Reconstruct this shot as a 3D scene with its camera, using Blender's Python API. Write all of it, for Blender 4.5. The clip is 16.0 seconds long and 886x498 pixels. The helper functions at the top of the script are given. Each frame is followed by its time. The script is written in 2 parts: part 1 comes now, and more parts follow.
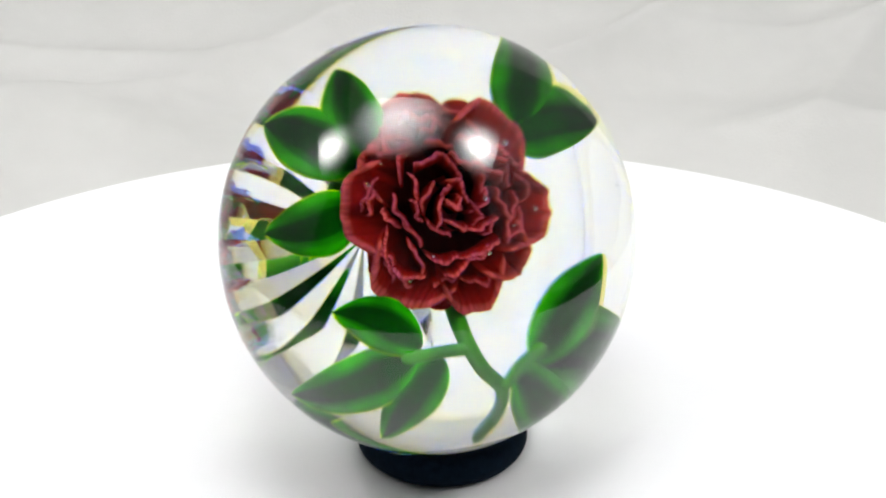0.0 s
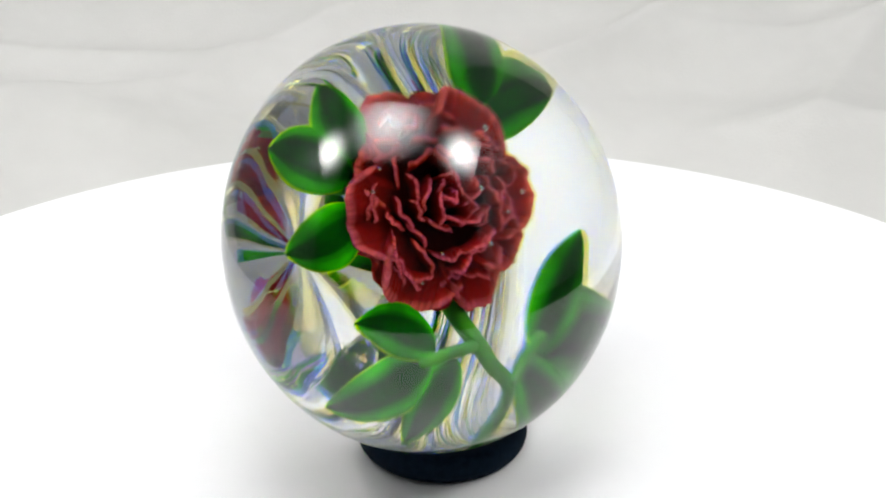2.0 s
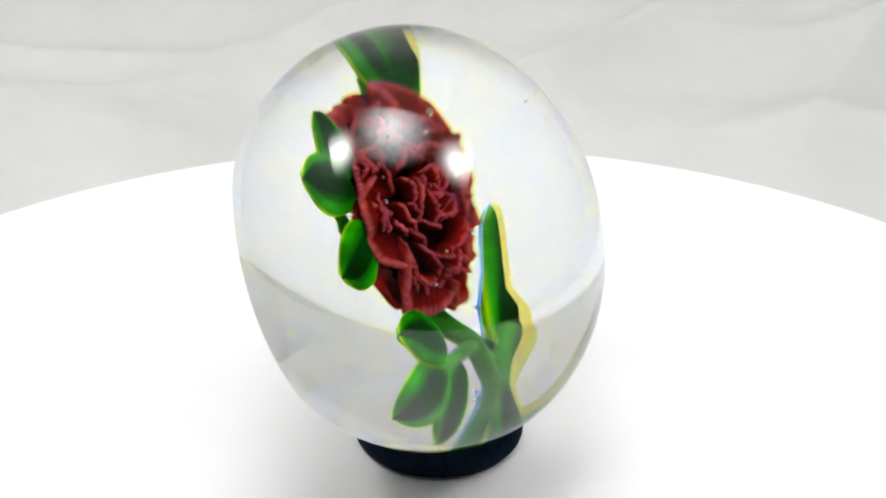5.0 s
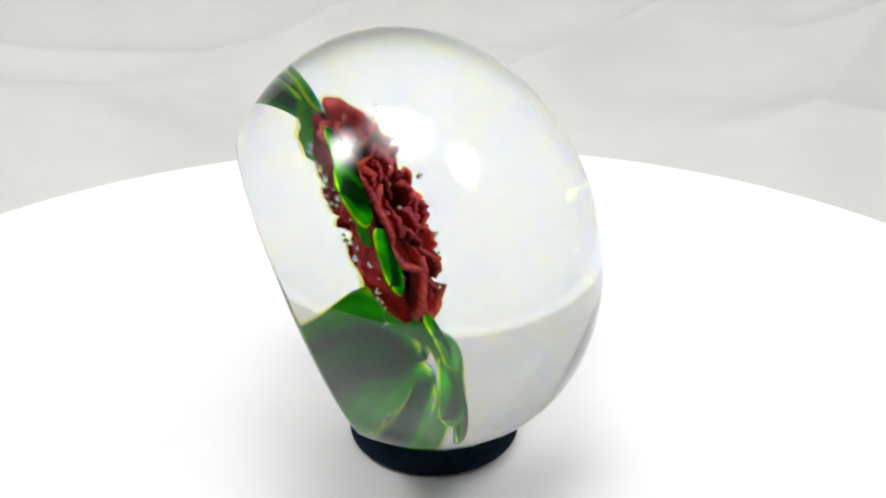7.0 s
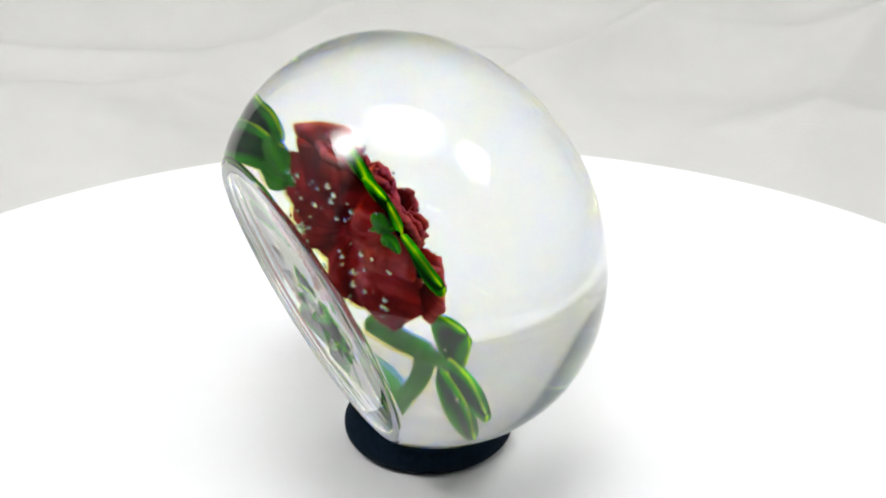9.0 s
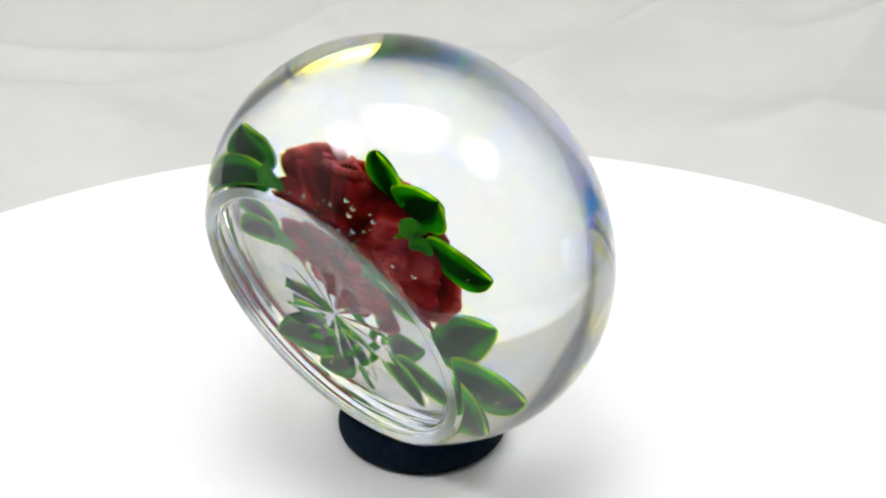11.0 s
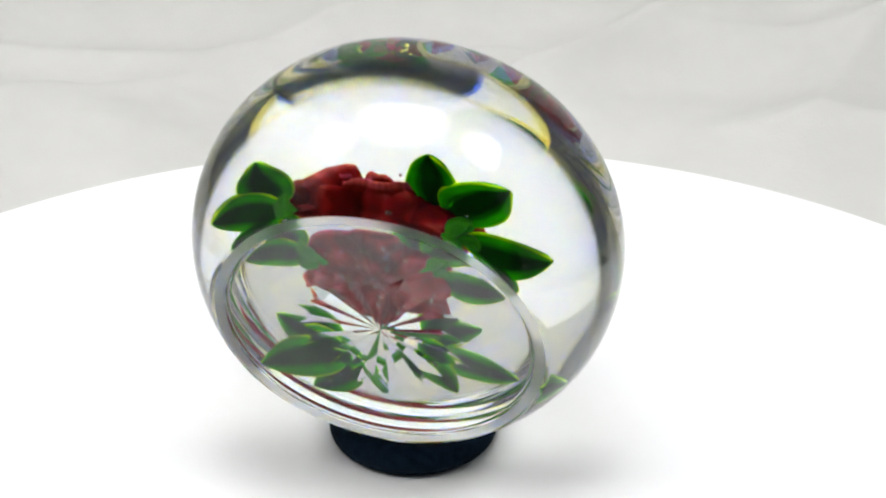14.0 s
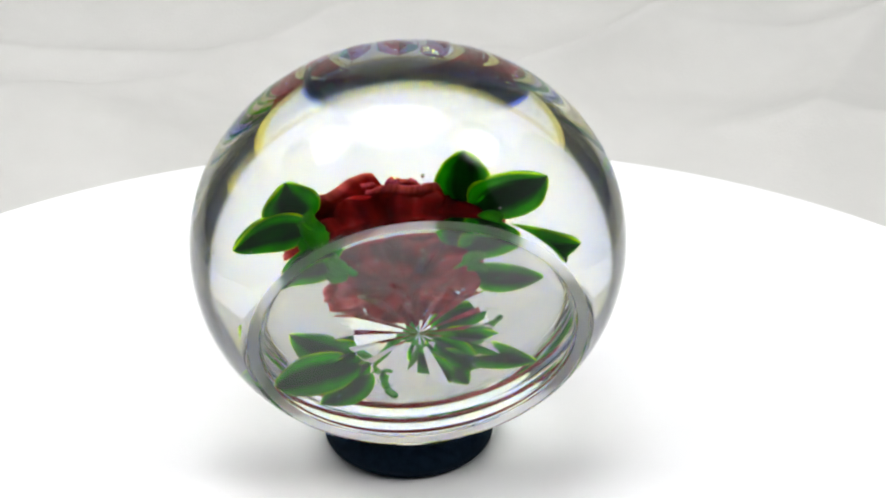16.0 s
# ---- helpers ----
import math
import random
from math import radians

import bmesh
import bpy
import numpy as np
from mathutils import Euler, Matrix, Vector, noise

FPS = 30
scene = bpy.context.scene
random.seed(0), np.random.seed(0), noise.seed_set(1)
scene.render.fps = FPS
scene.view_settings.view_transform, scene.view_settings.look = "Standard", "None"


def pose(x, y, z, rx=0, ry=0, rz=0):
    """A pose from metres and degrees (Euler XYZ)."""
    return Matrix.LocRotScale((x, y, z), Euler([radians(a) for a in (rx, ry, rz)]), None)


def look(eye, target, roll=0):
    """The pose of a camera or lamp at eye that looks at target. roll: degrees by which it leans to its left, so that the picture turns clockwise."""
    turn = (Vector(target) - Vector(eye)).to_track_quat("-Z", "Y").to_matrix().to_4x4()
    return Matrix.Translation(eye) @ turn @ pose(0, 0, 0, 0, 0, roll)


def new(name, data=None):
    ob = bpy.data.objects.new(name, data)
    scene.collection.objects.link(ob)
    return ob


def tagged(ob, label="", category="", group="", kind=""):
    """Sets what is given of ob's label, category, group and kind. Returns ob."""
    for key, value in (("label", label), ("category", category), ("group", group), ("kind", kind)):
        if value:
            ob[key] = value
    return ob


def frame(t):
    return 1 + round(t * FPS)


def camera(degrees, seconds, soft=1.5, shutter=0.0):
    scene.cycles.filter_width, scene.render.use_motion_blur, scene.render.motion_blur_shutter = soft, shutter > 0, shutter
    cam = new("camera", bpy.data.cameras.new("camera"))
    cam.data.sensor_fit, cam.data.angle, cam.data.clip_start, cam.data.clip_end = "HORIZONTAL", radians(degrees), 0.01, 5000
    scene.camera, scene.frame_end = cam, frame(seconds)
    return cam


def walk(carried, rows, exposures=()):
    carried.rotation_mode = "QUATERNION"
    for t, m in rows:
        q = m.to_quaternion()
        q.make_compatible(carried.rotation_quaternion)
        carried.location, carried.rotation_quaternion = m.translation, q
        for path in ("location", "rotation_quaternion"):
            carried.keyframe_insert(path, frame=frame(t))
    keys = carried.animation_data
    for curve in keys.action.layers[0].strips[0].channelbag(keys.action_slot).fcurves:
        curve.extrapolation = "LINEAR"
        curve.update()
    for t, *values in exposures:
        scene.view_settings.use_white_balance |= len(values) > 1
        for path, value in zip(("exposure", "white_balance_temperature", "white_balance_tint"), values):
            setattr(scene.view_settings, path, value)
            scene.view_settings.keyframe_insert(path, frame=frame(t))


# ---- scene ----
cam = camera(36.18, 16.0, soft=2.1)
EYE = pose(0.0036, -0.2137, 0.1409, 64.64, 0, 0)
walk(cam, [(0.0, EYE), (16.0, EYE)], exposures=[(0.0, -0.22), (16.0, -0.22)])

MM = 0.001
# light is thrown to and fro many times inside the thick glass
scene.cycles.max_bounces, scene.cycles.glossy_bounces, scene.cycles.transmission_bounces = 32, 32, 32
RATE = 9.6246                      # degrees a second of the turning stand


def turn(t):
    return pose(0, 0, 0, 0, 0, RATE * t)


# ---------------------------------------------------------------- light
world = bpy.data.worlds.new("world")
scene.world = world
world.use_nodes = True
world.node_tree.nodes["Background"].inputs[0].default_value = (0.9, 0.95, 1.0, 1)
world.node_tree.nodes["Background"].inputs[1].default_value = 0.3


def lamp(name, eye, target, power, size, size_y=0.0, colour=(1, 1, 1), fade=0.0, gain=7.6, peak=2.0):
    data = bpy.data.lights.new(name, "AREA")
    data.energy, data.color, data.size = power, colour, size
    data.shape, data.size_y = "RECTANGLE", size_y or size
    # a diffuser that is brightest in the middle and fades towards its rim
    data.use_nodes = True
    t = data.node_tree
    glow, g = t.nodes["Emission"], t.nodes.new("ShaderNodeNewGeometry")
    d, m, p = t.nodes.new("ShaderNodeVectorMath"), t.nodes.new("ShaderNodeMapRange"), t.nodes.new("ShaderNodeMath")
    d.operation, d.inputs[1].default_value = "DISTANCE", (0.5, 0.5, 0)
    m.inputs["From Min"].default_value, m.inputs["From Max"].default_value = 0.5, fade
    m.inputs["To Min"].default_value, m.inputs["To Max"].default_value = 0.0, 1.0
    p.operation, p.inputs[1].default_value = "MULTIPLY", gain
    w = t.nodes.new("ShaderNodeMath")
    w.operation, w.inputs[1].default_value = "POWER", peak
    t.links.new(g.outputs["Parametric"], d.inputs[0])
    t.links.new(d.outputs["Value"], m.inputs["Value"])
    t.links.new(m.outputs["Result"], w.inputs[0])
    t.links.new(w.outputs[0], p.inputs[0])
    t.links.new(p.outputs[0], glow.inputs["Strength"])
    ob = new(name, data)
    ob.matrix_world = look(eye, target)
    return ob


SUBJECT = Vector((0.0, -0.01, 0.06))
lamp("studio_lamp_left", SUBJECT + 0.53 * Vector((-0.589, -0.185, 0.788)), SUBJECT, 1.8, 0.30, colour=(1, 0.985, 0.97), gain=12.0, peak=3.0)
lamp("studio_lamp_right", SUBJECT + 0.53 * Vector((0.567, -0.240, 0.788)), SUBJECT, 1.8, 0.30, colour=(1, 0.985, 0.97), gain=12.0, peak=3.0)
lamp("overhead_softbox", (-0.04, -0.09, 0.77), (-0.02, 0.05, 0.05), 6.4, 0.66, 0.6, colour=(0.98, 0.99, 1), fade=0.0, gain=4.6, peak=1.6)

# ---------------------------------------------------------------- materials


class Mat:
    """A node material with a Principled surface and short ways to add nodes."""

    def __init__(self, name):
        self.m = bpy.data.materials.new(name)
        self.m.use_nodes = True
        self.t = self.m.node_tree
        self.s = self.t.nodes["Principled BSDF"]

    def node(self, kind, **inputs):
        n = self.t.nodes.new(kind)
        for key, value in inputs.items():
            n.inputs[key.replace("_", " ")].default_value = value
        return n

    def link(self, a, b):
        self.t.links.new(a, b)

    def noise(self, scale, detail=4.0, rough=0.55, distort=0.0):
        c = self.node("ShaderNodeTexCoord")
        n = self.node("ShaderNodeTexNoise", Scale=scale, Detail=detail, Roughness=rough, Distortion=distort)
        self.link(c.outputs["Object"], n.inputs["Vector"])
        return n.outputs["Fac"]

    def ramp(self, fac, stops):
        r = self.node("ShaderNodeValToRGB")
        e = r.color_ramp.elements
        while len(e) < len(stops):
            e.new(0.5)
        for k, (at, col) in enumerate(stops):
            e[k].position, e[k].color = at, (*col, 1)
        self.link(fac, r.inputs[0])
        return r.outputs[0]

    def mix(self, fac, a, b, blend="MIX"):
        n = self.node("ShaderNodeMix")
        n.data_type, n.blend_type = "RGBA", blend
        for socket, value in ((n.inputs[0], fac), (n.inputs[6], a), (n.inputs[7], b)):
            if isinstance(value, (int, float, tuple)):
                socket.default_value = value
            else:
                self.link(value, socket)
        return n.outputs[2]

    def bump(self, height, strength, distance):
        b = self.node("ShaderNodeBump", Strength=strength, Distance=distance)
        self.link(height, b.inputs["Height"])
        self.link(b.outputs[0], self.s.inputs["Normal"])

    def set(self, colour=None, rough=None, spec=None, **more):
        if colour is not None:
            if isinstance(colour, tuple):
                self.s.inputs["Base Color"].default_value = (*colour, 1)
            else:
                self.link(colour, self.s.inputs["Base Color"])
        if rough is not None:
            self.s.inputs["Roughness"].default_value = rough
        if spec is not None:
            self.s.inputs["Specular IOR Level"].default_value = spec
        return self.m


def clear_glass(name, ior, spread):
    """Crystal that bends warm light a little less than blue light, with a mirror-smooth face."""
    k = Mat(name)
    bent = k.t.nodes.new("ShaderNodeAddShader")
    for slot, (colour, shift) in enumerate((((0.830, 0.734, 0.132), -0.35), ((0.060, 0.176, 0.772), 0.65))):
        r = k.node("ShaderNodeBsdfRefraction", IOR=ior + spread * shift, Roughness=0.0)
        r.inputs["Color"].default_value = (*colour, 1)
        k.link(r.outputs[0], bent.inputs[slot])
    gloss = k.node("ShaderNodeBsdfGlossy", Roughness=0.0)
    gloss.inputs["Color"].default_value = (1, 1, 1, 1)
    share = k.node("ShaderNodeFresnel", IOR=ior)
    both = k.t.nodes.new("ShaderNodeMixShader")
    k.link(share.outputs[0], both.inputs[0])
    k.link(bent.outputs[0], both.inputs[1])
    k.link(gloss.outputs[0], both.inputs[2])
    k.link(both.outputs[0], k.t.nodes["Material Output"].inputs["Surface"])
    k.t.nodes.remove(k.s)
    return k.m


def ground_glass():
    """The finely ground foot rim, clear but slightly frosted."""
    k = Mat("ground_glass_rim")
    g = k.node("ShaderNodeBsdfGlass", IOR=1.53, Roughness=0.32)
    g.inputs["Color"].default_value = (0.95, 0.96, 0.97, 1)
    k.link(g.outputs[0], k.t.nodes["Material Output"].inputs["Surface"])
    k.t.nodes.remove(k.s)
    return k.m


def uv_parts(k):
    """Across (0 at the middle, 1 at the sides) and along (0 at the root, 1 at the tip) of a petal or leaf."""
    n = k.node("ShaderNodeUVMap")
    n.uv_map = "shape"
    s = k.node("ShaderNodeSeparateXYZ")
    k.link(n.outputs[0], s.inputs[0])
    return s.outputs[0], s.outputs[1]


def petal_glass(name, deep, mid, rim, rim_from):
    k = Mat(name)
    across, along = uv_parts(k)
    streak = k.node("ShaderNodeTexNoise", Scale=9.0, Detail=4.0)
    c = k.node("ShaderNodeCombineXYZ")
    k.link(across, c.inputs[0])
    rnd = k.node("ShaderNodeObjectInfo").outputs["Random"]
    k.link(rnd, c.inputs[2])
    k.link(c.outputs[0], streak.inputs["Vector"])
    # Petal roots painted near black to put shade into the gaps between petals.
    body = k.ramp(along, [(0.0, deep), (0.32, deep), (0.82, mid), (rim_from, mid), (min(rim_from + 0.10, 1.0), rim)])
    cloud = k.ramp(k.noise(350.0, 3.0), [(0.35, (0.72, 0.65, 0.65)), (0.7, (1.2, 1.15, 1.15))])
    lines = k.ramp(streak.outputs["Fac"], [(0.35, (0.55, 0.5, 0.5)), (0.65, (1.35, 1.4, 1.4))])
    col = k.mix(1.0, k.mix(1.0, body, cloud, "MULTIPLY"), lines, "MULTIPLY")
    k.bump(k.noise(900.0, 3.0), 0.25, 0.0003)
    return k.set(col, 0.5, 0.0)


def leaf_glass(name, dark, mid, edge):
    k = Mat(name)
    across, along = uv_parts(k)
    vein = k.node("ShaderNodeTexNoise", Scale=5.0, Detail=3.0)
    c = k.node("ShaderNodeCombineXYZ")
    stretch = k.node("ShaderNodeMath")
    stretch.operation, stretch.inputs[1].default_value = "MULTIPLY", 0.35
    k.link(along, stretch.inputs[0])
    k.link(across, c.inputs[0])
    k.link(stretch.outputs[0], c.inputs[1])
    k.link(k.node("ShaderNodeObjectInfo").outputs["Random"], c.inputs[2])
    k.link(c.outputs[0], vein.inputs["Vector"])
    streak = k.ramp(vein.outputs["Fac"], [(0.35, (0.55, 0.62, 0.6)), (0.65, (1.3, 1.25, 1.1))])
    # Yellow edge colour stands in for colour fringing and light through thin rims.
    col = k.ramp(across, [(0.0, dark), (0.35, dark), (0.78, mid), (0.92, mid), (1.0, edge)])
    col = k.mix(1.0, col, streak, "MULTIPLY")
    cloud = k.ramp(k.noise(190.0, 2.0), [(0.3, (0.45, 0.55, 0.60)), (0.72, (1.35, 1.3, 1.1))])
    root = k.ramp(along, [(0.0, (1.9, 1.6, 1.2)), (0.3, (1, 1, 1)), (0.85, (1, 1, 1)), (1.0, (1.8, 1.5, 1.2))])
    return k.set(k.mix(1.0, k.mix(1.0, col, cloud, "MULTIPLY"), root, "MULTIPLY"), 0.5, 0.0)


M_GLASS = clear_glass("clear_crystal", 1.53, 0.029)
M_RIM = ground_glass()
M_AIR = clear_glass("air_in_glass", 1 / 1.53, 0.0)
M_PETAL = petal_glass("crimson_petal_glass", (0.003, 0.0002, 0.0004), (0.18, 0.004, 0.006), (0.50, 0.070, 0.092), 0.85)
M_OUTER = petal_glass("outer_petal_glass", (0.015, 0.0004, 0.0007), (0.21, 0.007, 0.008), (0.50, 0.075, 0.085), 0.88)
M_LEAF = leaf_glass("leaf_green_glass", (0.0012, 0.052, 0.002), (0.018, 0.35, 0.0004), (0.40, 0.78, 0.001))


def stem_material():
    k = Mat("stem_green_glass")
    col = k.ramp(k.noise(180.0, 4.0), [(0.3, (0.012, 0.17, 0.002)), (0.7, (0.05, 0.36, 0.003))])
    k.bump(k.noise(500.0), 0.3, 0.0004)
    return k.set(col, 0.5, 0.1)


def core_material():
    k = Mat("dark_crimson_core")
    fine = k.ramp(k.noise(300.0, 4.0), [(0.3, (0.50, 0.45, 0.45)), (0.7, (1.3, 1.2, 1.2))])
    wide = k.ramp(k.noise(110.0, 3.0, 0.5, 1.0), [(0.38, (0.13, 0.003, 0.006)), (0.55, (0.33, 0.014, 0.020)), (0.68, (0.52, 0.09, 0.10))])
    col = k.mix(1.0, wide, fine, "MULTIPLY")
    k.bump(k.noise(600.0, 4.0), 0.4, 0.0005)
    return k.set(col, 0.5, 0.0)


def rubber_material():
    k = Mat("black_rubber")
    col = k.ramp(k.noise(700.0, 5.0), [(0.3, (0.0014, 0.006, 0.013)), (0.75, (0.004, 0.012, 0.024))])
    k.bump(k.noise(2500.0, 3.0), 0.25, 0.0002)
    return k.set(col, 0.75, 0.06)


def stand_material():
    k = Mat("white_plastic")
    col = k.ramp(k.noise(9.0, 6.0), [(0.3, (0.83, 0.83, 0.835)), (0.7, (0.89, 0.89, 0.895))])
    k.bump(k.noise(1800.0, 2.0), 0.08, 0.0002)
    return k.set(col, 0.35, 0.4)


def cloth_material():
    k = Mat("white_backdrop_cloth")
    a = k.ramp(k.noise(7.0, 5.0, 0.6), [(0.3, (0.575, 0.572, 0.545)), (0.7, (0.64, 0.636, 0.612))])
    b = k.ramp(k.noise(60.0, 5.0), [(0.3, (0.96, 0.96, 0.96)), (0.7, (1, 1, 1))])
    k.bump(k.noise(900.0, 4.0), 0.25, 0.0006)
    return k.set(k.mix(1.0, a, b, "MULTIPLY"), 0.9, 0.1)


def paint_material(name, colour, scale=3.0):
    k = Mat(name)
    lo, hi = tuple(c * 0.93 for c in colour), tuple(min(c * 1.05, 1) for c in colour)
    k.bump(k.noise(90.0), 0.1, 0.002)
    return k.set(k.ramp(k.noise(scale, 6.0), [(0.3, lo), (0.7, hi)]), 0.8, 0.3)


M_STEM, M_CORE, M_RUBBER, M_STAND, M_CLOTH = stem_material(), core_material(), rubber_material(), stand_material(), cloth_material()
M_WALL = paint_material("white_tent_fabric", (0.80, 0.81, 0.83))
M_SIDE = paint_material("grey_reflection_panel", (0.31, 0.315, 0.33))
M_DIM = paint_material("room_paint", (0.10, 0.102, 0.108))
M_CEILING = paint_material("tent_roof_fabric", (0.80, 0.78, 0.78))
M_FLOOR = paint_material("grey_floor", (0.20, 0.19, 0.18), 5.0)
M_TABLE = paint_material("dark_table_absorber", (0.05, 0.05, 0.052), 8.0)


# ---------------------------------------------------------------- mesh helpers
def mesh_of(name, bm, material, smooth=True):
    me = bpy.data.meshes.new(name)
    for f in bm.faces:
        f.smooth = f.smooth if smooth is None else smooth
    bm.to_mesh(me)
    bm.free()
    me.materials.append(material)
    return me


def part(name, bm, material, parent, label="", smooth=True):
    ob = new(name, mesh_of(name, bm, material, smooth))
    ob.parent = parent
    if label:
        tagged(ob, label)
    return ob


def thing(name, label, category, kind=""):
    return tagged(new(name), label, category, kind=kind)


def structure(name, bm, material, label, category, smooth=False):
    return tagged(new(name, mesh_of(name, bm, material, smooth)), label, category, kind="structure")


def slab(x0, x1, y0, y1, z0, z1):
    bm = bmesh.new()
    bmesh.ops.create_cube(bm, size=1, matrix=Matrix.LocRotScale(((x0 + x1) / 2, (y0 + y1) / 2, (z0 + z1) / 2), None, (x1 - x0, y1 - y0, z1 - z0)))
    return bm


def lathe(profile, n, closed=False):
    """A surface of revolution about z from (radius, height) pairs; radius 0 ends in one point."""
    bm = bmesh.new()
    rows = []
    for r, z in profile:
        if r < 1e-9:
            rows.append([bm.verts.new((0, 0, z))])
        else:
            rows.append([bm.verts.new((r * math.cos(2 * math.pi * k / n), r * math.sin(2 * math.pi * k / n), z)) for k in range(n)])
    pairs = list(zip(rows, rows[1:])) + ([(rows[-1], rows[0])] if closed else [])
    for a, b in pairs:
        for k in range(n):
            q = [a[k % len(a)], a[(k + 1) % n % len(a)], b[(k + 1) % n % len(b)], b[k % len(b)]]
            q = [v for i, v in enumerate(q) if v not in q[:i]]
            if len(q) > 2:
                bm.faces.new(q)
    bmesh.ops.recalc_face_normals(bm, faces=bm.faces)
    return bm


def tube(points, radii, n=14):
    """A round rod through the points, rounded off at both ends."""
    bm = bmesh.new()
    pts = smooth_line(points, 6)
    rad = [radii[0] + (radii[1] - radii[0]) * k / (len(pts) - 1) for k in range(len(pts))]
    way0 = (pts[1] - pts[0]).normalized()
    way1 = (pts[-1] - pts[-2]).normalized()
    pts = [pts[0] - way0 * rad[0] * 0.7] + pts + [pts[-1] + way1 * rad[-1] * 0.7]
    rad = [rad[0] * 0.45] + rad + [rad[-1] * 0.45]
    rings = []
    for k, (p, r) in enumerate(zip(pts, rad)):
        way = (pts[min(k + 1, len(pts) - 1)] - pts[max(k - 1, 0)]).normalized()
        side = way.cross(Vector((0, 0, 1))).normalized()
        up = side.cross(way)
        rings.append([bm.verts.new(p + r * (math.cos(a) * side + math.sin(a) * up)) for a in (2 * math.pi * i / n for i in range(n))])
    for a, b in zip(rings, rings[1:]):
        for i in range(n):
            bm.faces.new((a[i], a[(i + 1) % n], b[(i + 1) % n], b[i]))
    bm.faces.new(rings[0])
    bm.faces.new(rings[-1])
    bmesh.ops.recalc_face_normals(bm, faces=bm.faces)
    return bm


def smooth_line(points, steps):
    p = [Vector(q) for q in points]
    if len(p) < 3:
        return [p[0].lerp(p[1], k / steps) for k in range(steps + 1)]
    p = [2 * p[0] - p[1]] + p + [2 * p[-1] - p[-2]]
    out = []
    for a, b, c, d in zip(p, p[1:], p[2:], p[3:]):
        for k in range(steps):
            s = k / steps
            out.append(0.5 * (2 * b + (c - a) * s + (2 * a - 5 * b + 4 * c - d) * s ** 2 + (3 * b - a - 3 * c + d) * s ** 3))
    return out + [p[-2]]


# ---------------------------------------------------------------- the room and the backdrop
def build_room():
    """A white photo tent with added grey side panels, open to the camera's side, in a plain room."""
    e, h, lo, hi = 0.95, 0.06, -0.75, 1.1
    structure("floor", slab(-e, e, -e, e, lo - h, lo), M_FLOOR, "grey hard floor under the photo table", "floor")
    structure("ceiling", slab(-e, e, -e, e, hi, hi + h), M_DIM, "plain grey ceiling of the small room", "ceiling")
    structure("wall_north", slab(-e, e, e, e + h, lo, hi), M_DIM, "plain grey wall of the small room", "wall")
    structure("wall_south", slab(-e, e, -e - h, -e, lo, hi), M_DIM, "plain grey wall of the small room", "wall")
    structure("wall_west", slab(-e - h, -e, -e, e, lo, hi), M_DIM, "plain grey wall of the small room", "wall")
    structure("wall_east", slab(e, e + h, -e, e, lo, hi), M_DIM, "plain grey wall of the small room", "wall")
    w, y0, y1, z0, z1, k = 0.36, -0.32, 0.56, -0.036, 0.80, 0.003
    # Unseen grey panels at both sides, toned to darken reflections in the glass.
    side = "unseen grey side panel, added to dim what the glass reflects"
    tent = "taut white fabric wall of the photo tent"
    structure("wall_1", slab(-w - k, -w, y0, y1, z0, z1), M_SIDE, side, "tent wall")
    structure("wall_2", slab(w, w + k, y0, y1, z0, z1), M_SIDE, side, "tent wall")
    structure("wall_3", slab(-w, w, y1, y1 + k, z0, z1), M_WALL, tent, "tent wall")
    structure("ceiling_1", slab(-w - k, w + k, y0, y1 + k, z1, z1 + k), M_CEILING, "taut white fabric roof of the photo tent", "tent roof")


def build_table():
    # The table is unseen; its dark colour is chosen to cut bounce into the glass.
    table = thing("table", "unseen table under turntable and backdrop cloth, dark to absorb bounced light", "table")
    bm = slab(-0.55, 0.55, -0.40, 0.62, -0.066, -0.035)
    bmesh.ops.bevel(bm, geom=list(bm.edges), offset=0.003, segments=2, affect="EDGES")
    part("tabletop", bm, M_TABLE, table)
    for x in (-0.50, 0.50):
        for y in (-0.35, 0.56):
            part("leg", slab(x - 0.02, x + 0.02, y - 0.02, y + 0.02, -0.75, -0.066), M_TABLE, table)


def crease(d, width):
    """A soft ridge with long flanks."""
    return math.exp(-(math.sqrt(d * d + 0.003 ** 2) - 0.003) / width)


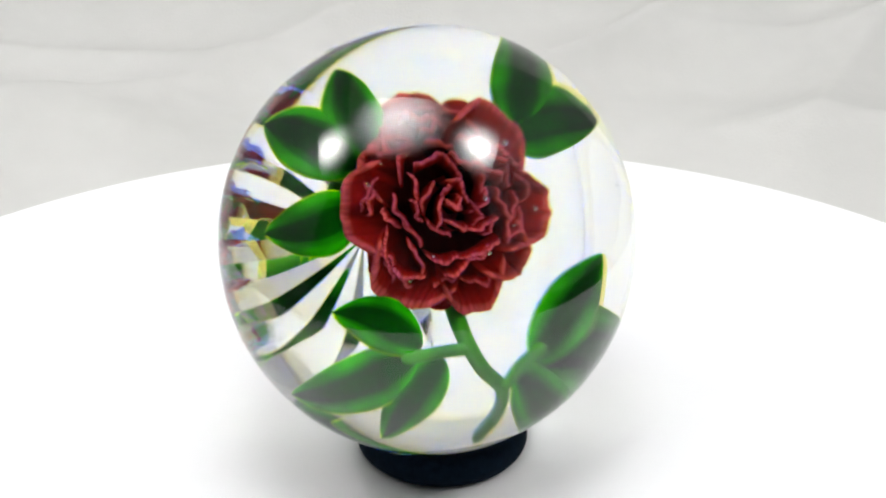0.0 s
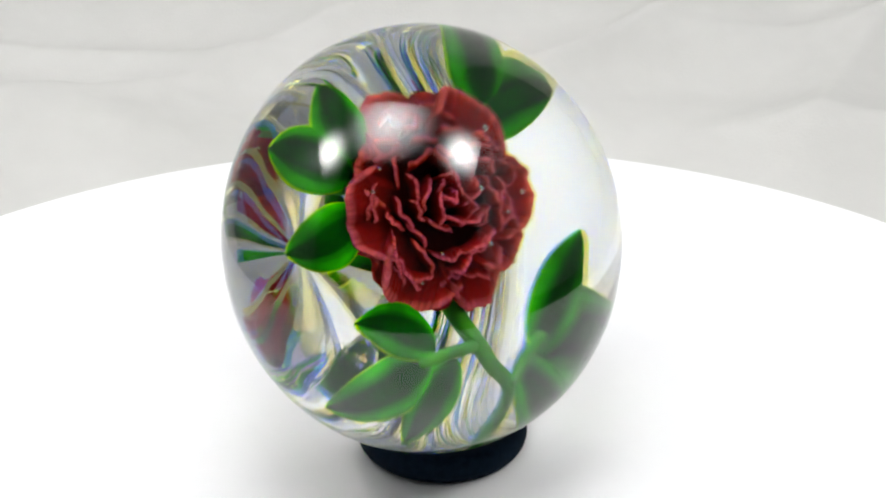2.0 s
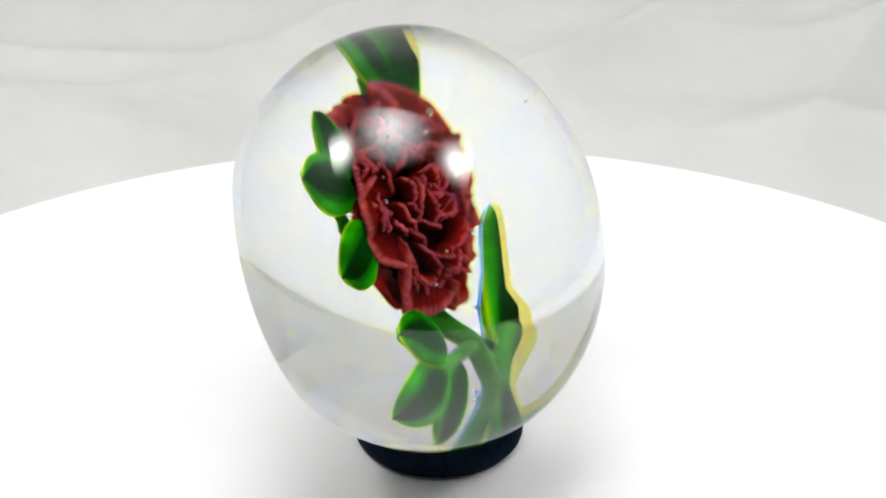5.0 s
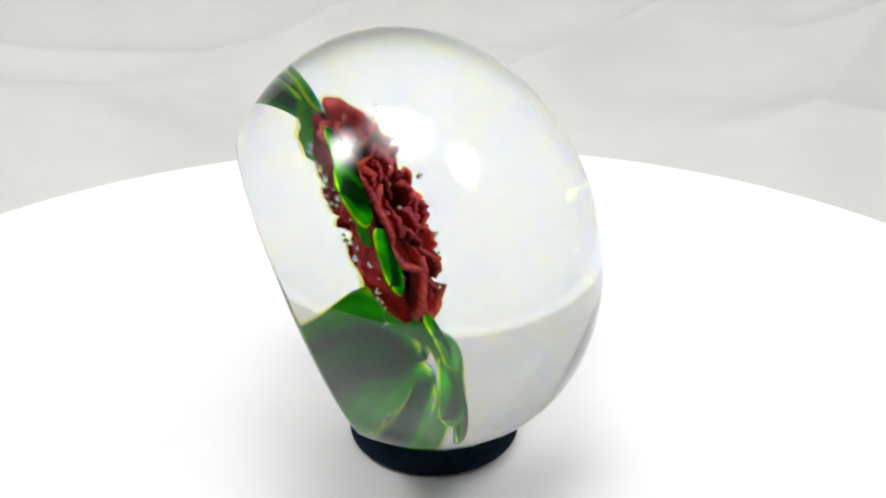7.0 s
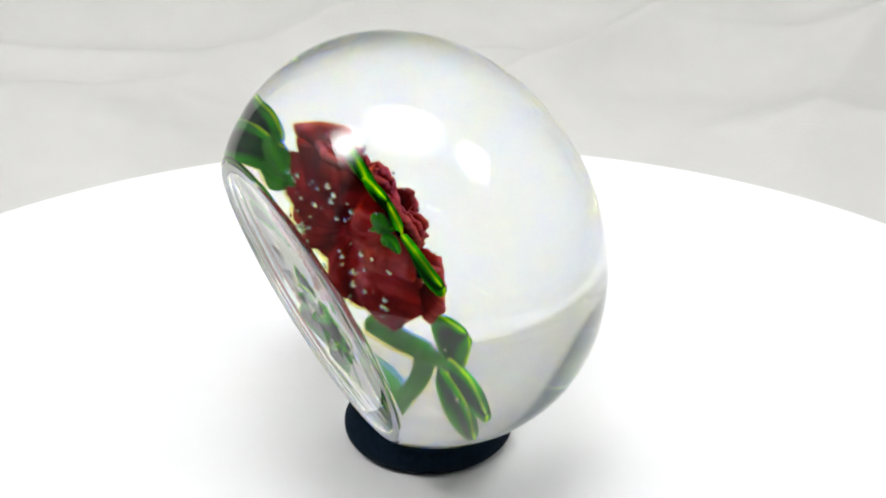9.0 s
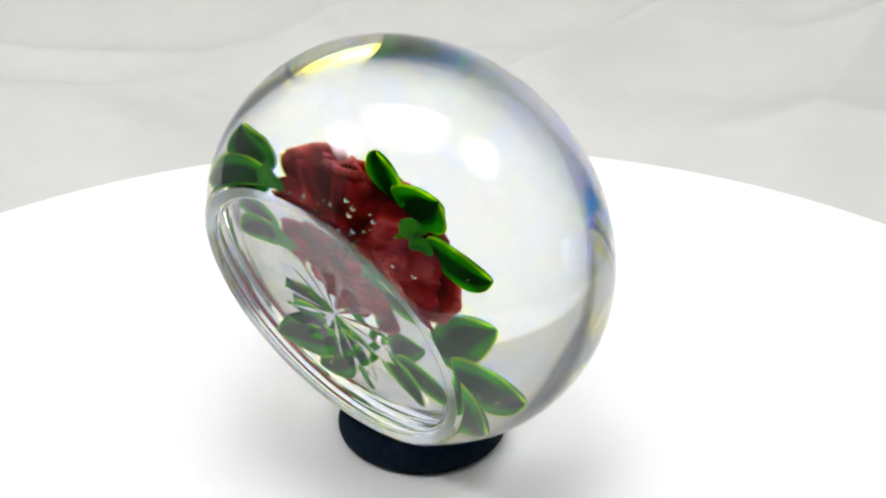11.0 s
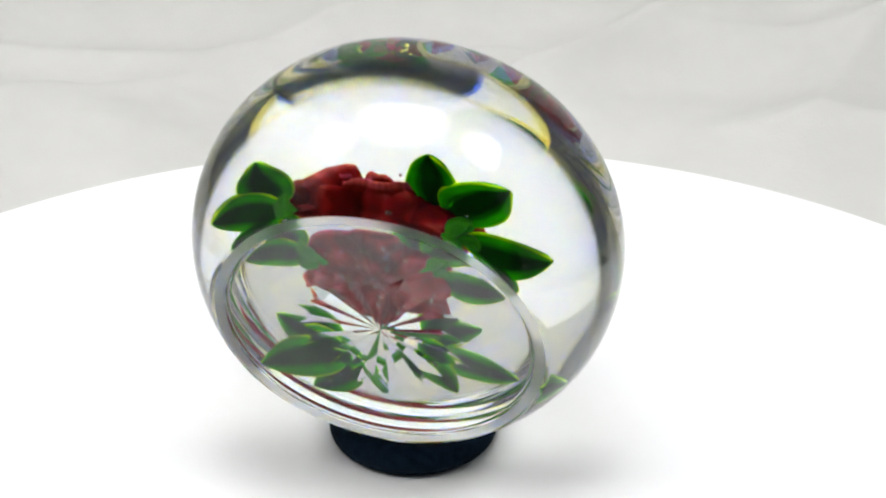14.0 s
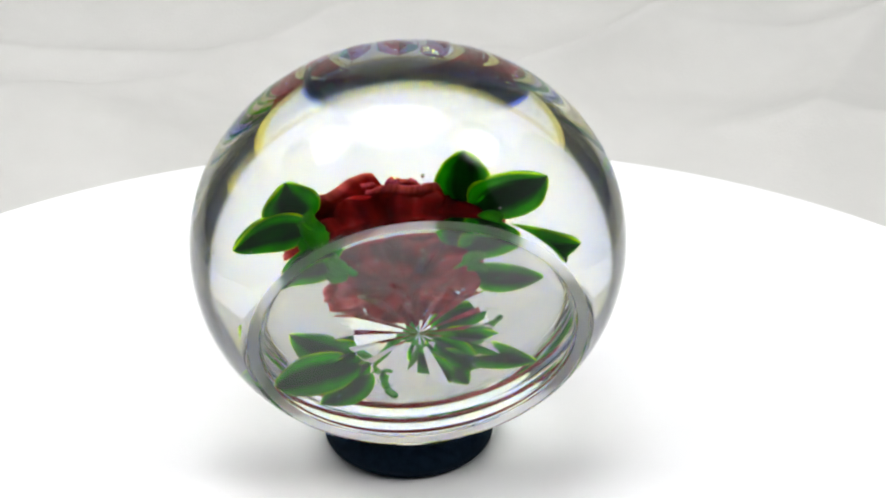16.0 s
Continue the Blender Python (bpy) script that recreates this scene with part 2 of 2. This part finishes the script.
def build_backdrop():
    """A creased white sheet that lies on the table and sweeps up behind the stand."""
    bm = bmesh.new()
    nu, nv = 230, 240
    flat, bend = 0.24, 0.20
    grid = []
    for j in range(nv + 1):
        s = 0.10 + 0.70 * j / nv            # way along the sheet, from front to top
        row = []
        for i in range(nu + 1):
            x = -0.34 + 0.68 * i / nu
            if s < flat:
                p, n = Vector((x, s, -0.034)), Vector((0, 0, 1))
            else:
                a = min((s - flat) / bend, math.radians(80))
                rest = max(s - flat - bend * math.radians(80), 0)
                p = Vector((x, flat + bend * math.sin(a), -0.034 + bend * (1 - math.cos(a))))
                p += rest * Vector((0, math.cos(a), math.sin(a)))
                n = Vector((0, -math.sin(a), math.cos(a)))
            lift = min(max((s - 0.17) / 0.05, 0), 1)
            h = 0.012 * noise.noise(Vector((x * 5, s * 7, 1.3)))
            h += 0.0040 * noise.noise(Vector((x * 15, s * 20, 4.1)))
            fold = abs(noise.noise(Vector((x * 9 + s * 3, s * 6 - x * 4, 7.7))))
            h += 0.0030 * max(1 - fold * 2.2, 0) ** 2
            fold = abs(noise.noise(Vector((x * 24 - s * 9, s * 20 + x * 8, 2.2))))
            h += 0.0008 * max(1 - fold * 2.5, 0) ** 2
            h += 0.0060 * crease(s - 0.283 - 0.010 * noise.noise(Vector((x * 7, 0, 9))), 0.012) * (1 if x < 0.0 else math.exp(-(x / 0.05) ** 2))
            h += 0.0095 * crease((x - 0.068) - 1.1 * (s - 0.285), 0.022)
            h += 0.0045 * crease((x + 0.045) - 1.2 * (s - 0.310), 0.018)
            h += 0.0045 * crease((x - 0.150) - 0.5 * (s - 0.260), 0.014)
            h += 0.0045 * crease((s - 0.300) - 0.25 * (x - 0.15), 0.012) * (1 if x > 0.12 else math.exp(-((x - 0.12) / 0.03) ** 2))
            row.append(bm.verts.new(p + n * max(1.5 * h + 0.012, 0.0015) * lift))
        grid.append(row)
    for a, b in zip(grid, grid[1:]):
        for i in range(nu):
            bm.faces.new((a[i], a[i + 1], b[i + 1], b[i]))
    bm.normal_update()
    bmesh.ops.solidify(bm, geom=list(bm.faces), thickness=0.0008)
    bmesh.ops.recalc_face_normals(bm, faces=bm.faces)
    tagged(new("backdrop", mesh_of("backdrop", bm, M_CLOTH)), "creased off-white cloth backdrop sweeping up behind the turntable", "backdrop", kind="structure")


# ---------------------------------------------------------------- the turning stand
def build_turntable():
    stand = thing("turntable", "round white plastic turntable turning slowly before the backdrop cloth", "turntable")
    r, e = 152.4 * MM, 2.0 * MM
    prof = [(0, 0)] + [(r * k / 12, 0) for k in range(1, 12)]
    prof += [(r - e + e * math.sin(a), -e + e * math.cos(a)) for a in (math.radians(15 * k) for k in range(0, 7))]
    prof += [(r, -9 * MM), (r - 1 * MM, -10 * MM), (0.02, -10 * MM), (0, -10 * MM)]
    part("platter", lathe(prof, 192), M_STAND, stand)
    prof = [(0, -10 * MM), (0.09, -10 * MM), (0.092, -12 * MM), (0.095, -31 * MM), (0.094, -35 * MM), (0, -35 * MM)]
    part("base", lathe(prof, 96), M_STAND, stand)
    return stand


def build_ring():
    """A short rubber ring with rounded edges that cradles the glass."""
    ro, ri, h = 15.8 * MM, 10.4 * MM, RING_H
    mid, half = (ro + ri) / 2, (ro - ri) / 2
    prof = []
    for k in range(40):
        a = 2 * math.pi * k / 40
        c, s = math.cos(a), math.sin(a)
        prof.append((mid + half * math.copysign(abs(c) ** 0.92, c), h / 2 + h / 2 * math.copysign(abs(s) ** 0.92, s)))
    bm = lathe(prof, 128, closed=True)
    ring = new("support_ring", mesh_of("support_ring", bm, M_RUBBER))
    return tagged(ring, "black rubber ring holding up the glass paperweight on the turntable", "ring")


# ---------------------------------------------------------------- the paperweight
R_GLASS, B_TOP, H_BASE, R_BASE = 37.5 * MM, 31.3 * MM, 22.0 * MM, 28.1 * MM
N_TOP, N_LOW = 0.994, 0.956
DISH, R_DISH = 1.7 * MM, 25.8 * MM
RING_H = 5.7 * MM
RAYS, RAY_REACH = 16, 15.2 * MM


def star_height(r, a):
    """How deep the star cut goes into the hollow base: narrow wedge grooves from the middle."""
    step = 2 * math.pi / RAYS
    k = round(a / step)
    reach = RAY_REACH * (1.0 if k % 2 else 0.93)
    if r >= reach:
        return 0.0
    off = abs(a - k * step) * r
    wide = min(r * step / 2, (reach - r) * 0.6)
    return 0.30 * max(wide - off, 0.0)


def build_glass(parent):
    bm = bmesh.new()
    n = RAYS * 18
    prof = []
    for k in range(64):
        a = math.radians(90 * (1 - k / 64))
        prof.append((R_GLASS * math.cos(a) ** N_TOP, B_TOP * math.sin(a) ** N_TOP))
    ratio = R_BASE / R_GLASS
    b_low = H_BASE / (1 - ratio ** (2 / N_LOW)) ** (N_LOW / 2)
    end = math.acos(ratio ** (1 / N_LOW))
    for k in range(37):
        a = end * k / 36 * 0.985
        prof.append((R_GLASS * math.cos(a) ** N_LOW, -b_low * math.sin(a) ** N_LOW))
    prof += [(R_BASE - 0.10 * MM, -H_BASE + 0.18 * MM), (R_BASE - 0.35 * MM, -H_BASE + 0.03 * MM), (R_BASE - 0.6 * MM, -H_BASE),
             (R_DISH + 0.5 * MM, -H_BASE), (R_DISH + 0.15 * MM, -H_BASE + 0.04 * MM), (R_DISH, -H_BASE + 0.16 * MM)]
    prof[0] = (0, B_TOP)
    rows = []
    for r, z in prof:
        rows.append([bm.verts.new((0, 0, z))] if r < 1e-9 else
                    [bm.verts.new((r * math.cos(2 * math.pi * k / n), r * math.sin(2 * math.pi * k / n), z)) for k in range(n)])
    rim_rows = (len(rows) - 5, len(rows) - 2)
    radii = [R_DISH * (1 - k / 14 * (1 - RAY_REACH / R_DISH)) for k in range(1, 15)] + [RAY_REACH * (1 - k / 30) for k in range(1, 30)] + [0]
    star_faces_from = len(rows) + 13
    for r in radii:
        z = -H_BASE + 0.16 * MM + DISH * (1 - (r / R_DISH) ** 2)
        if r < 1e-9:
            rows.append([bm.verts.new((0, 0, z))])
            continue
        row = []
        for k in range(n):
            a = 2 * math.pi * k / n
            row.append(bm.verts.new((r * math.cos(a), r * math.sin(a), z + star_height(r, a))))
        rows.append(row)
    for j, (a, b) in enumerate(zip(rows, rows[1:])):
        for k in range(n):
            q = [a[k % len(a)], a[(k + 1) % n % len(a)], b[(k + 1) % n % len(b)], b[k % len(b)]]
            q = [v for i, v in enumerate(q) if v not in q[:i]]
            f = bm.faces.new(q)
            f.smooth = True
            f.material_index = int(rim_rows[0] <= j < rim_rows[1])
            if j >= star_faces_from:
                rc = sum(v.co.xy.length for v in q) / len(q)
                ac = math.atan2(sum(v.co.y for v in q), sum(v.co.x for v in q)) % (2 * math.pi)
                f.smooth = star_height(rc, ac) <= 0
    bmesh.ops.recalc_face_normals(bm, faces=bm.faces)
    glass = part("glass_body", bm, M_GLASS, parent, "clear polished crystal dome with a star-cut hollow base", smooth=None)
    glass.data.materials.append(M_RIM)
    return glass


def sheet(fn, nu, nv, thick):
    """A thin closed shell: fn(u, v) gives the middle surface, u from -1 to 1 across and v from 0 to 1 along."""
    bm = bmesh.new()
    layer = bm.loops.layers.uv.new("shape")
    at = [[Vector(fn(-1 + 2 * i / nu, j / nv)) for i in range(nu + 1)] for j in range(nv + 1)]
    sides = []
    for sign in (1, -1):
        rows = []
        for j in range(nv + 1):
            row = []
            for i in range(nu + 1):
                du = at[j][min(i + 1, nu)] - at[j][max(i - 1, 0)]
                dv = at[min(j + 1, nv)][i] - at[max(j - 1, 0)][i]
                n = du.cross(dv)
                n = n.normalized() if n.length > 1e-12 else Vector((0, 0, 1))
                u, v = -1 + 2 * i / nu, j / nv
                edge = max(1 - max(abs(u), abs(2 * v - 1)) ** 4, 0) ** 0.5
                row.append(bm.verts.new(at[j][i] + sign * thick / 2 * (0.18 + 0.82 * edge) * n))
            rows.append(row)
        sides.append(rows)

    def face(vs, uvs):
        f = bm.faces.new(vs)
        for loop, uv in zip(f.loops, uvs):
            loop[layer].uv = uv

    def mark(i, j):
        return (abs(-1 + 2 * i / nu), j / nv)

    for j in range(nv):
        for i in range(nu):
            c = [(i, j), (i + 1, j), (i + 1, j + 1), (i, j + 1)]
            face([sides[0][b][a] for a, b in c], [mark(a, b) for a, b in c])
            face([sides[1][b][a] for a, b in c[::-1]], [mark(a, b) for a, b in c[::-1]])
    ring = [(i, 0) for i in range(nu)] + [(nu, j) for j in range(nv)] + [(i, nv) for i in range(nu, 0, -1)] + [(0, j) for j in range(nv, 0, -1)]
    for k, (a, b) in enumerate(ring):
        c, d = ring[(k + 1) % len(ring)]
        face([sides[0][b][a], sides[1][b][a], sides[1][d][c], sides[0][d][c]], [mark(a, b), mark(a, b), mark(c, d), mark(c, d)])
    bmesh.ops.recalc_face_normals(bm, faces=bm.faces)
    return bm


def leaf_bm(root, tip, width, lift, roll, seed):
    """A plump pointed leaf of glass from root to tip, its middle raised by lift."""
    a, b = Vector(root) * MM, Vector(tip) * MM
    way = b - a
    side = Vector((0, 0, 1)).cross(way).normalized()
    up = way.cross(side).normalized()
    bend = 0.9 * math.sin(seed * 2.7)

    def fn(u, v):
        w = math.sin(math.pi * min(v, 1) ** 0.80) ** 0.64 if 0 < v < 1 else 0.0
        w *= 1 - 0.10 * min(max((v - 0.70) / 0.25, 0), 1)
        w = max(w, 0.16 if v < 0.3 else 0.04)
        wave = 0.25 * MM * noise.noise(Vector((u * 1.5, v * 3, seed)))
        p = a + way * v + side * (u * width * 0.52 * MM * w * (1 + 0.10 * noise.noise(Vector((2.5 * v, seed, u)))))
        p += side * (bend * MM * (math.sin(math.pi * v) - 1.6 * max(v - 0.75, 0)))
        p += up * (lift * MM * math.sin(math.pi * v) - 0.5 * MM * u * u * w + roll * MM * u * w + wave)
        return p

    return sheet(fn, 10, 18, 1.15 * MM)


FLOWER = Vector((1.8, 4.2, 0))     # the middle of the rose in the glass, in millimetres


def front(rho):
    """The height of the rose's bulging front at a distance from its middle, in millimetres."""
    return 1.7 - 3.1 * (rho / 13.0) ** 2


def sag(p):
    """The upper petals of the rose lie back against the leaves."""
    y = max(p.y - 2.5, 0)
    return FLOWER + p - Vector((0, 0, 0.019 * y * y))


def outer_petal(angle, reach, width, seed, tilt):
    ca, sa = math.cos(math.radians(angle)), math.sin(math.radians(angle))

    def fn(u, v):
        rho = 3.5 + (reach - 3.5) * v * (1 - 0.10 * u * u)
        rho -= (reach - 3.5) * 0.36 * max(abs(u) - 0.45, 0) ** 2 / 0.3 * v
        rho += (0.75 * noise.noise(Vector((u * 2.2, seed, 0.4))) + 0.35 * noise.noise(Vector((u * 6.0, seed, 2.4)))) * v
        w = width * 0.5 * (0.55 + 0.45 * math.sin(v * math.pi * 0.62))
        t = u * w
        z = front(rho) - 3.0 + 1.7 * v + tilt * v + 0.5 * u * u * v - 0.5 * math.sin(v * math.pi) + 0.5 * max(v - 0.8, 0) / 0.2
        z += (0.7 * noise.noise(Vector((u * 2.6, v * 1.5, seed))) + 0.4 * noise.noise(Vector((u * 6, v * 3, seed + 5)))) * v
        z += 0.35 * math.sin(u * 5.5 + seed) * v
        return sag(Vector((ca * rho - sa * t, sa * rho + ca * t, z))) * MM

    return sheet(fn, 22, 14, 1.3 * MM)


def inner_petal(angle, rho, width, lean, seed, high, twist):
    ca, sa = math.cos(math.radians(angle)), math.sin(math.radians(angle))
    foot = -3.4
    top = front(rho) + high

    def fn(u, v):
        bow = u * u * width * 0.17 * (1 - 0.3 * v)
        ruffle = 0.34 * math.sin(u * 3.4 + seed * 7) * v * v + 0.75 * noise.noise(Vector((u * 1.7, v * 0.7, seed))) * v
        out = rho - 0.6 + lean * (0.25 * v + 0.75 * v ** 3) - bow + ruffle + twist * u
        t = u * width * 0.5 * (0.62 + 0.38 * math.sin(math.pi * (0.15 + 0.55 * v)))
        z = foot + (top - foot) * (1.25 * v - 0.25 * v ** 3) * (1 - 0.20 * u * u) + 0.5 * noise.noise(Vector((u * 2.4, 2.0, seed))) * v
        return sag(Vector((ca * out - sa * t, sa * out + ca * t, z))) * MM

    return sheet(fn, 16, 8, 0.62 * MM)


def build_flower(parent):
    prof = [(0, -3.3), (3, -3.4), (6, -3.6), (9, -3.8), (11.8, -3.9), (13.0, -4.0), (13.0, -4.2), (12.6, -4.4), (11.4, -5.1), (9.8, -5.8), (8.2, -6.3), (6.6, -6.6), (5, -6.7), (3.4, -6.4), (2.2, -5.6), (1.0, -4.8), (0, -4.6)]
    bm = lathe([(max(p.x, 0) * MM, p.y * MM) for p in smooth_line([(r, z, 0) for r, z in prof], 4)], 192)
    for v in bm.verts:
        a, r = math.atan2(v.co.y, v.co.x), v.co.xy.length
        out = min(r / 0.009, 1)
        lobe = abs(math.sin(4.5 * a + 0.8 * noise.noise(Vector((math.cos(a), math.sin(a), 3.0)))))
        v.co.xy *= 1 - 0.13 * out * (1 - lobe) + 0.05 * out * noise.noise(Vector((2 * math.cos(a), 2 * math.sin(a), 8.0)))
        if v.co.z < -4.1 * MM:
            v.co.z += (0.9 * (1 - lobe) ** 2 * out + 0.25 * noise.noise(v.co * 300)) * MM
            v.co.z += 0.6 * out * math.sin(15 * a + 3 * noise.noise(Vector((2 * math.cos(a), 2 * math.sin(a), 60 * r)))) * MM
        v.co = (sag(v.co / MM) + FLOWER + v.co / MM) / 2 * MM
    flower = part("rose", bm, M_CORE, parent, "dark crimson lampwork rose with ruffled petals")
    rng = random.Random(11)
    for angle, reach, width, tilt in ((97, 14.0, 11.5, -0.6), (41, 14.2, 11.5, 1.0), (-18, 14.4, 10.5, 1.0), (-50, 13.6, 8.0, 0.6),
                                      (-82, 14.6, 9.5, 0.6), (-133, 14.4, 12.5, 0.3), (170, 14.3, 12.5, -0.2), (136, 12.6, 9.0, -0.4)):
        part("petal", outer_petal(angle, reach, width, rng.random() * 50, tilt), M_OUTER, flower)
    for rho, count, width, lean in ((0.9, 3, 2.4, 0.4), (2.7, 5, 3.5, 0.9), (4.6, 7, 4.0, 1.1), (6.5, 9, 4.3, 1.3), (8.3, 11, 4.5, 1.4), (10.0, 12, 4.7, 1.6), (11.5, 13, 4.8, 1.2)):
        start = rng.random() * 360
        for k in range(count):
            if rho > 11 and not 95 < (start + 360 * k / count) % 360 < 255:
                continue
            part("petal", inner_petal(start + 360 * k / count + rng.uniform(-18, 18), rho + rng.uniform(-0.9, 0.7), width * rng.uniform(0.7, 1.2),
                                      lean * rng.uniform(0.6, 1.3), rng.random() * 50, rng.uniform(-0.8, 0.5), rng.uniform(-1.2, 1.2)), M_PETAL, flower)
    return flower


LEAVES = (   # root, tip, width, lift, roll
    ((-6.4, 12.8, -3.6), (-6.7, 24.0, -5.3), 7.6, 0.0, -0.6),
    ((-8.0, 11.2, -3.7), (-18.3, 20.3, -6.8), 9.0, 0.1, 0.1),
    ((-9.0, 6.4, -3.2), (-22.0, 5.3, -5.1), 8.0, 0.1, 0.5),
    ((-5.0, -12.9, -2.2), (-15.8, -5.7, -2.8), 6.8, 0.3, 0.0),
    ((-5.6, -13.8, -2.4), (-22.4, -16.8, -6.4), 7.8, 0.7, 0.0),
    ((-2.4, -14.8, -2.2), (-10.6, -23.4, -5.2), 6.8, 0.6, 0.0),
    ((10.2, -17.2, -3.8), (22.1, -6.9, -4.6), 7.4, 0.1, 1.3),
    ((9.8, -17.0, -4.2), (26.2, -18.4, -9.2), 9.8, 0.2, 1.2),
    ((7.8, -18.6, -4.0), (16.8, -24.8, -8.2), 7.6, 0.2, 0.4),
    ((13.3, 10.2, -4.2), (25.0, 8.2, -6.3), 8.0, 0.1, -0.7),
    ((14.7, 11.0, -4.2), (18.6, 20.8, -6.7), 8.2, 0.1, 0.4),
)


def build_bubbles(parent):
    """Small air bubbles trapped on the rose and the leaves."""
    rng = random.Random(5)
    bm = bmesh.new()
    bmesh.ops.create_icosphere(bm, subdivisions=3, radius=1)
    me = mesh_of("bubble", bm, M_AIR)
    for k in range(86):
        a = rng.uniform(0, 2 * math.pi)
        if k < 62:
            rho = 10.5 * math.sqrt(rng.random())
            p = sag(Vector((rho * math.cos(a), rho * math.sin(a), -7.2 + 1.8 * (rho / 12) ** 2 + rng.uniform(-0.2, 0.2))))
        elif k < 74:
            rho = 12 * math.sqrt(rng.random())
            p = sag(Vector((rho * math.cos(a), rho * math.sin(a), front(rho) + 0.6)))
        else:
            root, tip, *_ = LEAVES[rng.randrange(len(LEAVES))]
            p = Vector(root).lerp(Vector(tip), rng.uniform(0.3, 0.8)) + Vector((0, 0, -1.5))
        ob = new("bubble", me)
        ob.parent = parent
        ob.matrix_basis = Matrix.LocRotScale(p * MM, None, Vector((1, 1, 1)) * rng.choice((0.16, 0.19, 0.22, 0.27, 0.33, 0.45)) * MM)
        ob.visible_shadow = False


def build_paperweight():
    weight = thing("paperweight", "clear glass paperweight enclosing a red rose, tilted on its ring", "paperweight")
    build_glass(weight)
    build_flower(weight)
    for k, (root, tip, width, lift, roll) in enumerate(LEAVES):
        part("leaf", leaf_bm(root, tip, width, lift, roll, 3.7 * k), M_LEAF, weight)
    mm = lambda pts: [tuple(c * MM for c in q) for q in pts]
    part("stem", tube(mm([(1.7, -8.0, -5.4), (1.3, -11.5, -3.4), (1.3, -14.2, -1.8), (2.9, -17.4, -2.2), (5.5, -20.1, -3.4), (5.4, -22.5, -5.4), (3.3, -24.5, -7.2)]), (1.15 * MM, 0.75 * MM)), M_STEM, weight, "green glass stem with a curled end")
    part("twig", tube(mm([(0.6, -14.3, -1.8), (-3.0, -14.0, -1.9), (-7.4, -13.9, -2.4)]), (0.85 * MM, 0.8 * MM)), M_STEM, weight)
    part("twig", tube(mm([(5.6, -20.0, -2.6), (8.2, -17.8, -2.5), (11.4, -16.3, -2.7)]), (0.8 * MM, 0.8 * MM)), M_STEM, weight)
    part("twig", tube(mm([(-6.0, 9.0, -5.2), (-9.4, 10.0, -4.8), (-11.0, 10.6, -4.8)]), (0.8 * MM, 0.6 * MM)), M_STEM, weight)
    part("twig", tube(mm([(10.5, 8.5, -5.4), (13.2, 10.2, -4.9), (15.4, 11.4, -4.6)]), (0.9 * MM, 0.6 * MM)), M_STEM, weight)
    for k, (root, tip, width) in enumerate((((11.0, 9.4, -5.9), (15.2, 12.2, -5.6), 2.4), ((11.6, 8.0, -6.0), (15.4, 9.0, -6.2), 2.0), ((12.0, 10.4, -5.8), (14.0, 14.0, -5.2), 2.0),
                                            ((-8.2, 9.2, -5.6), (-11.4, 12.2, -5.6), 2.2), ((-8.6, 8.2, -5.7), (-12.0, 7.6, -5.5), 2.0))):
        part("bract", leaf_bm(root, tip, width, 0.2, 0.0, 2.3 * k + 60), M_STEM, weight, "small pale green bract")
    for at in ((25.1, 1.2, -0.2), (-14.0, 24.0, 6.0)):
        bm = bmesh.new()
        bmesh.ops.create_icosphere(bm, subdivisions=1, radius=0.13 * MM, matrix=pose(*(c * MM for c in at)))
        part("inclusion", bm, M_RUBBER, weight, "tiny dark speck in the glass")
    build_bubbles(weight)
    return weight


build_room()
build_table()
build_backdrop()
turntable = build_turntable()
support_ring = build_ring()
paperweight = build_paperweight()


def axes_pose(azimuth, elevation, at):
    a, e = math.radians(azimuth), math.radians(elevation)
    axis = Vector((math.cos(a) * math.cos(e), math.sin(a) * math.cos(e), math.sin(e)))
    right = Vector((-math.sin(a), math.cos(a), 0))
    up = axis.cross(right)
    m = Matrix((right, up, axis)).transposed().to_4x4()
    return Matrix.Translation(at) @ m


WEIGHT_AT = axes_pose(-57.98, 20.86, (1.8 * MM, 1.6 * MM, 40.7 * MM))


def motions():
    times = [0.5 * k for k in range(33)]
    walk(turntable, [(t, turn(t) @ pose(1.3 * MM, 0.3 * MM, 0)) for t in times])
    walk(support_ring, [(t, turn(t) @ pose(3.4 * MM, -0.7 * MM, 0)) for t in times])
    walk(paperweight, [(t, turn(t) @ WEIGHT_AT) for t in times])


motions()
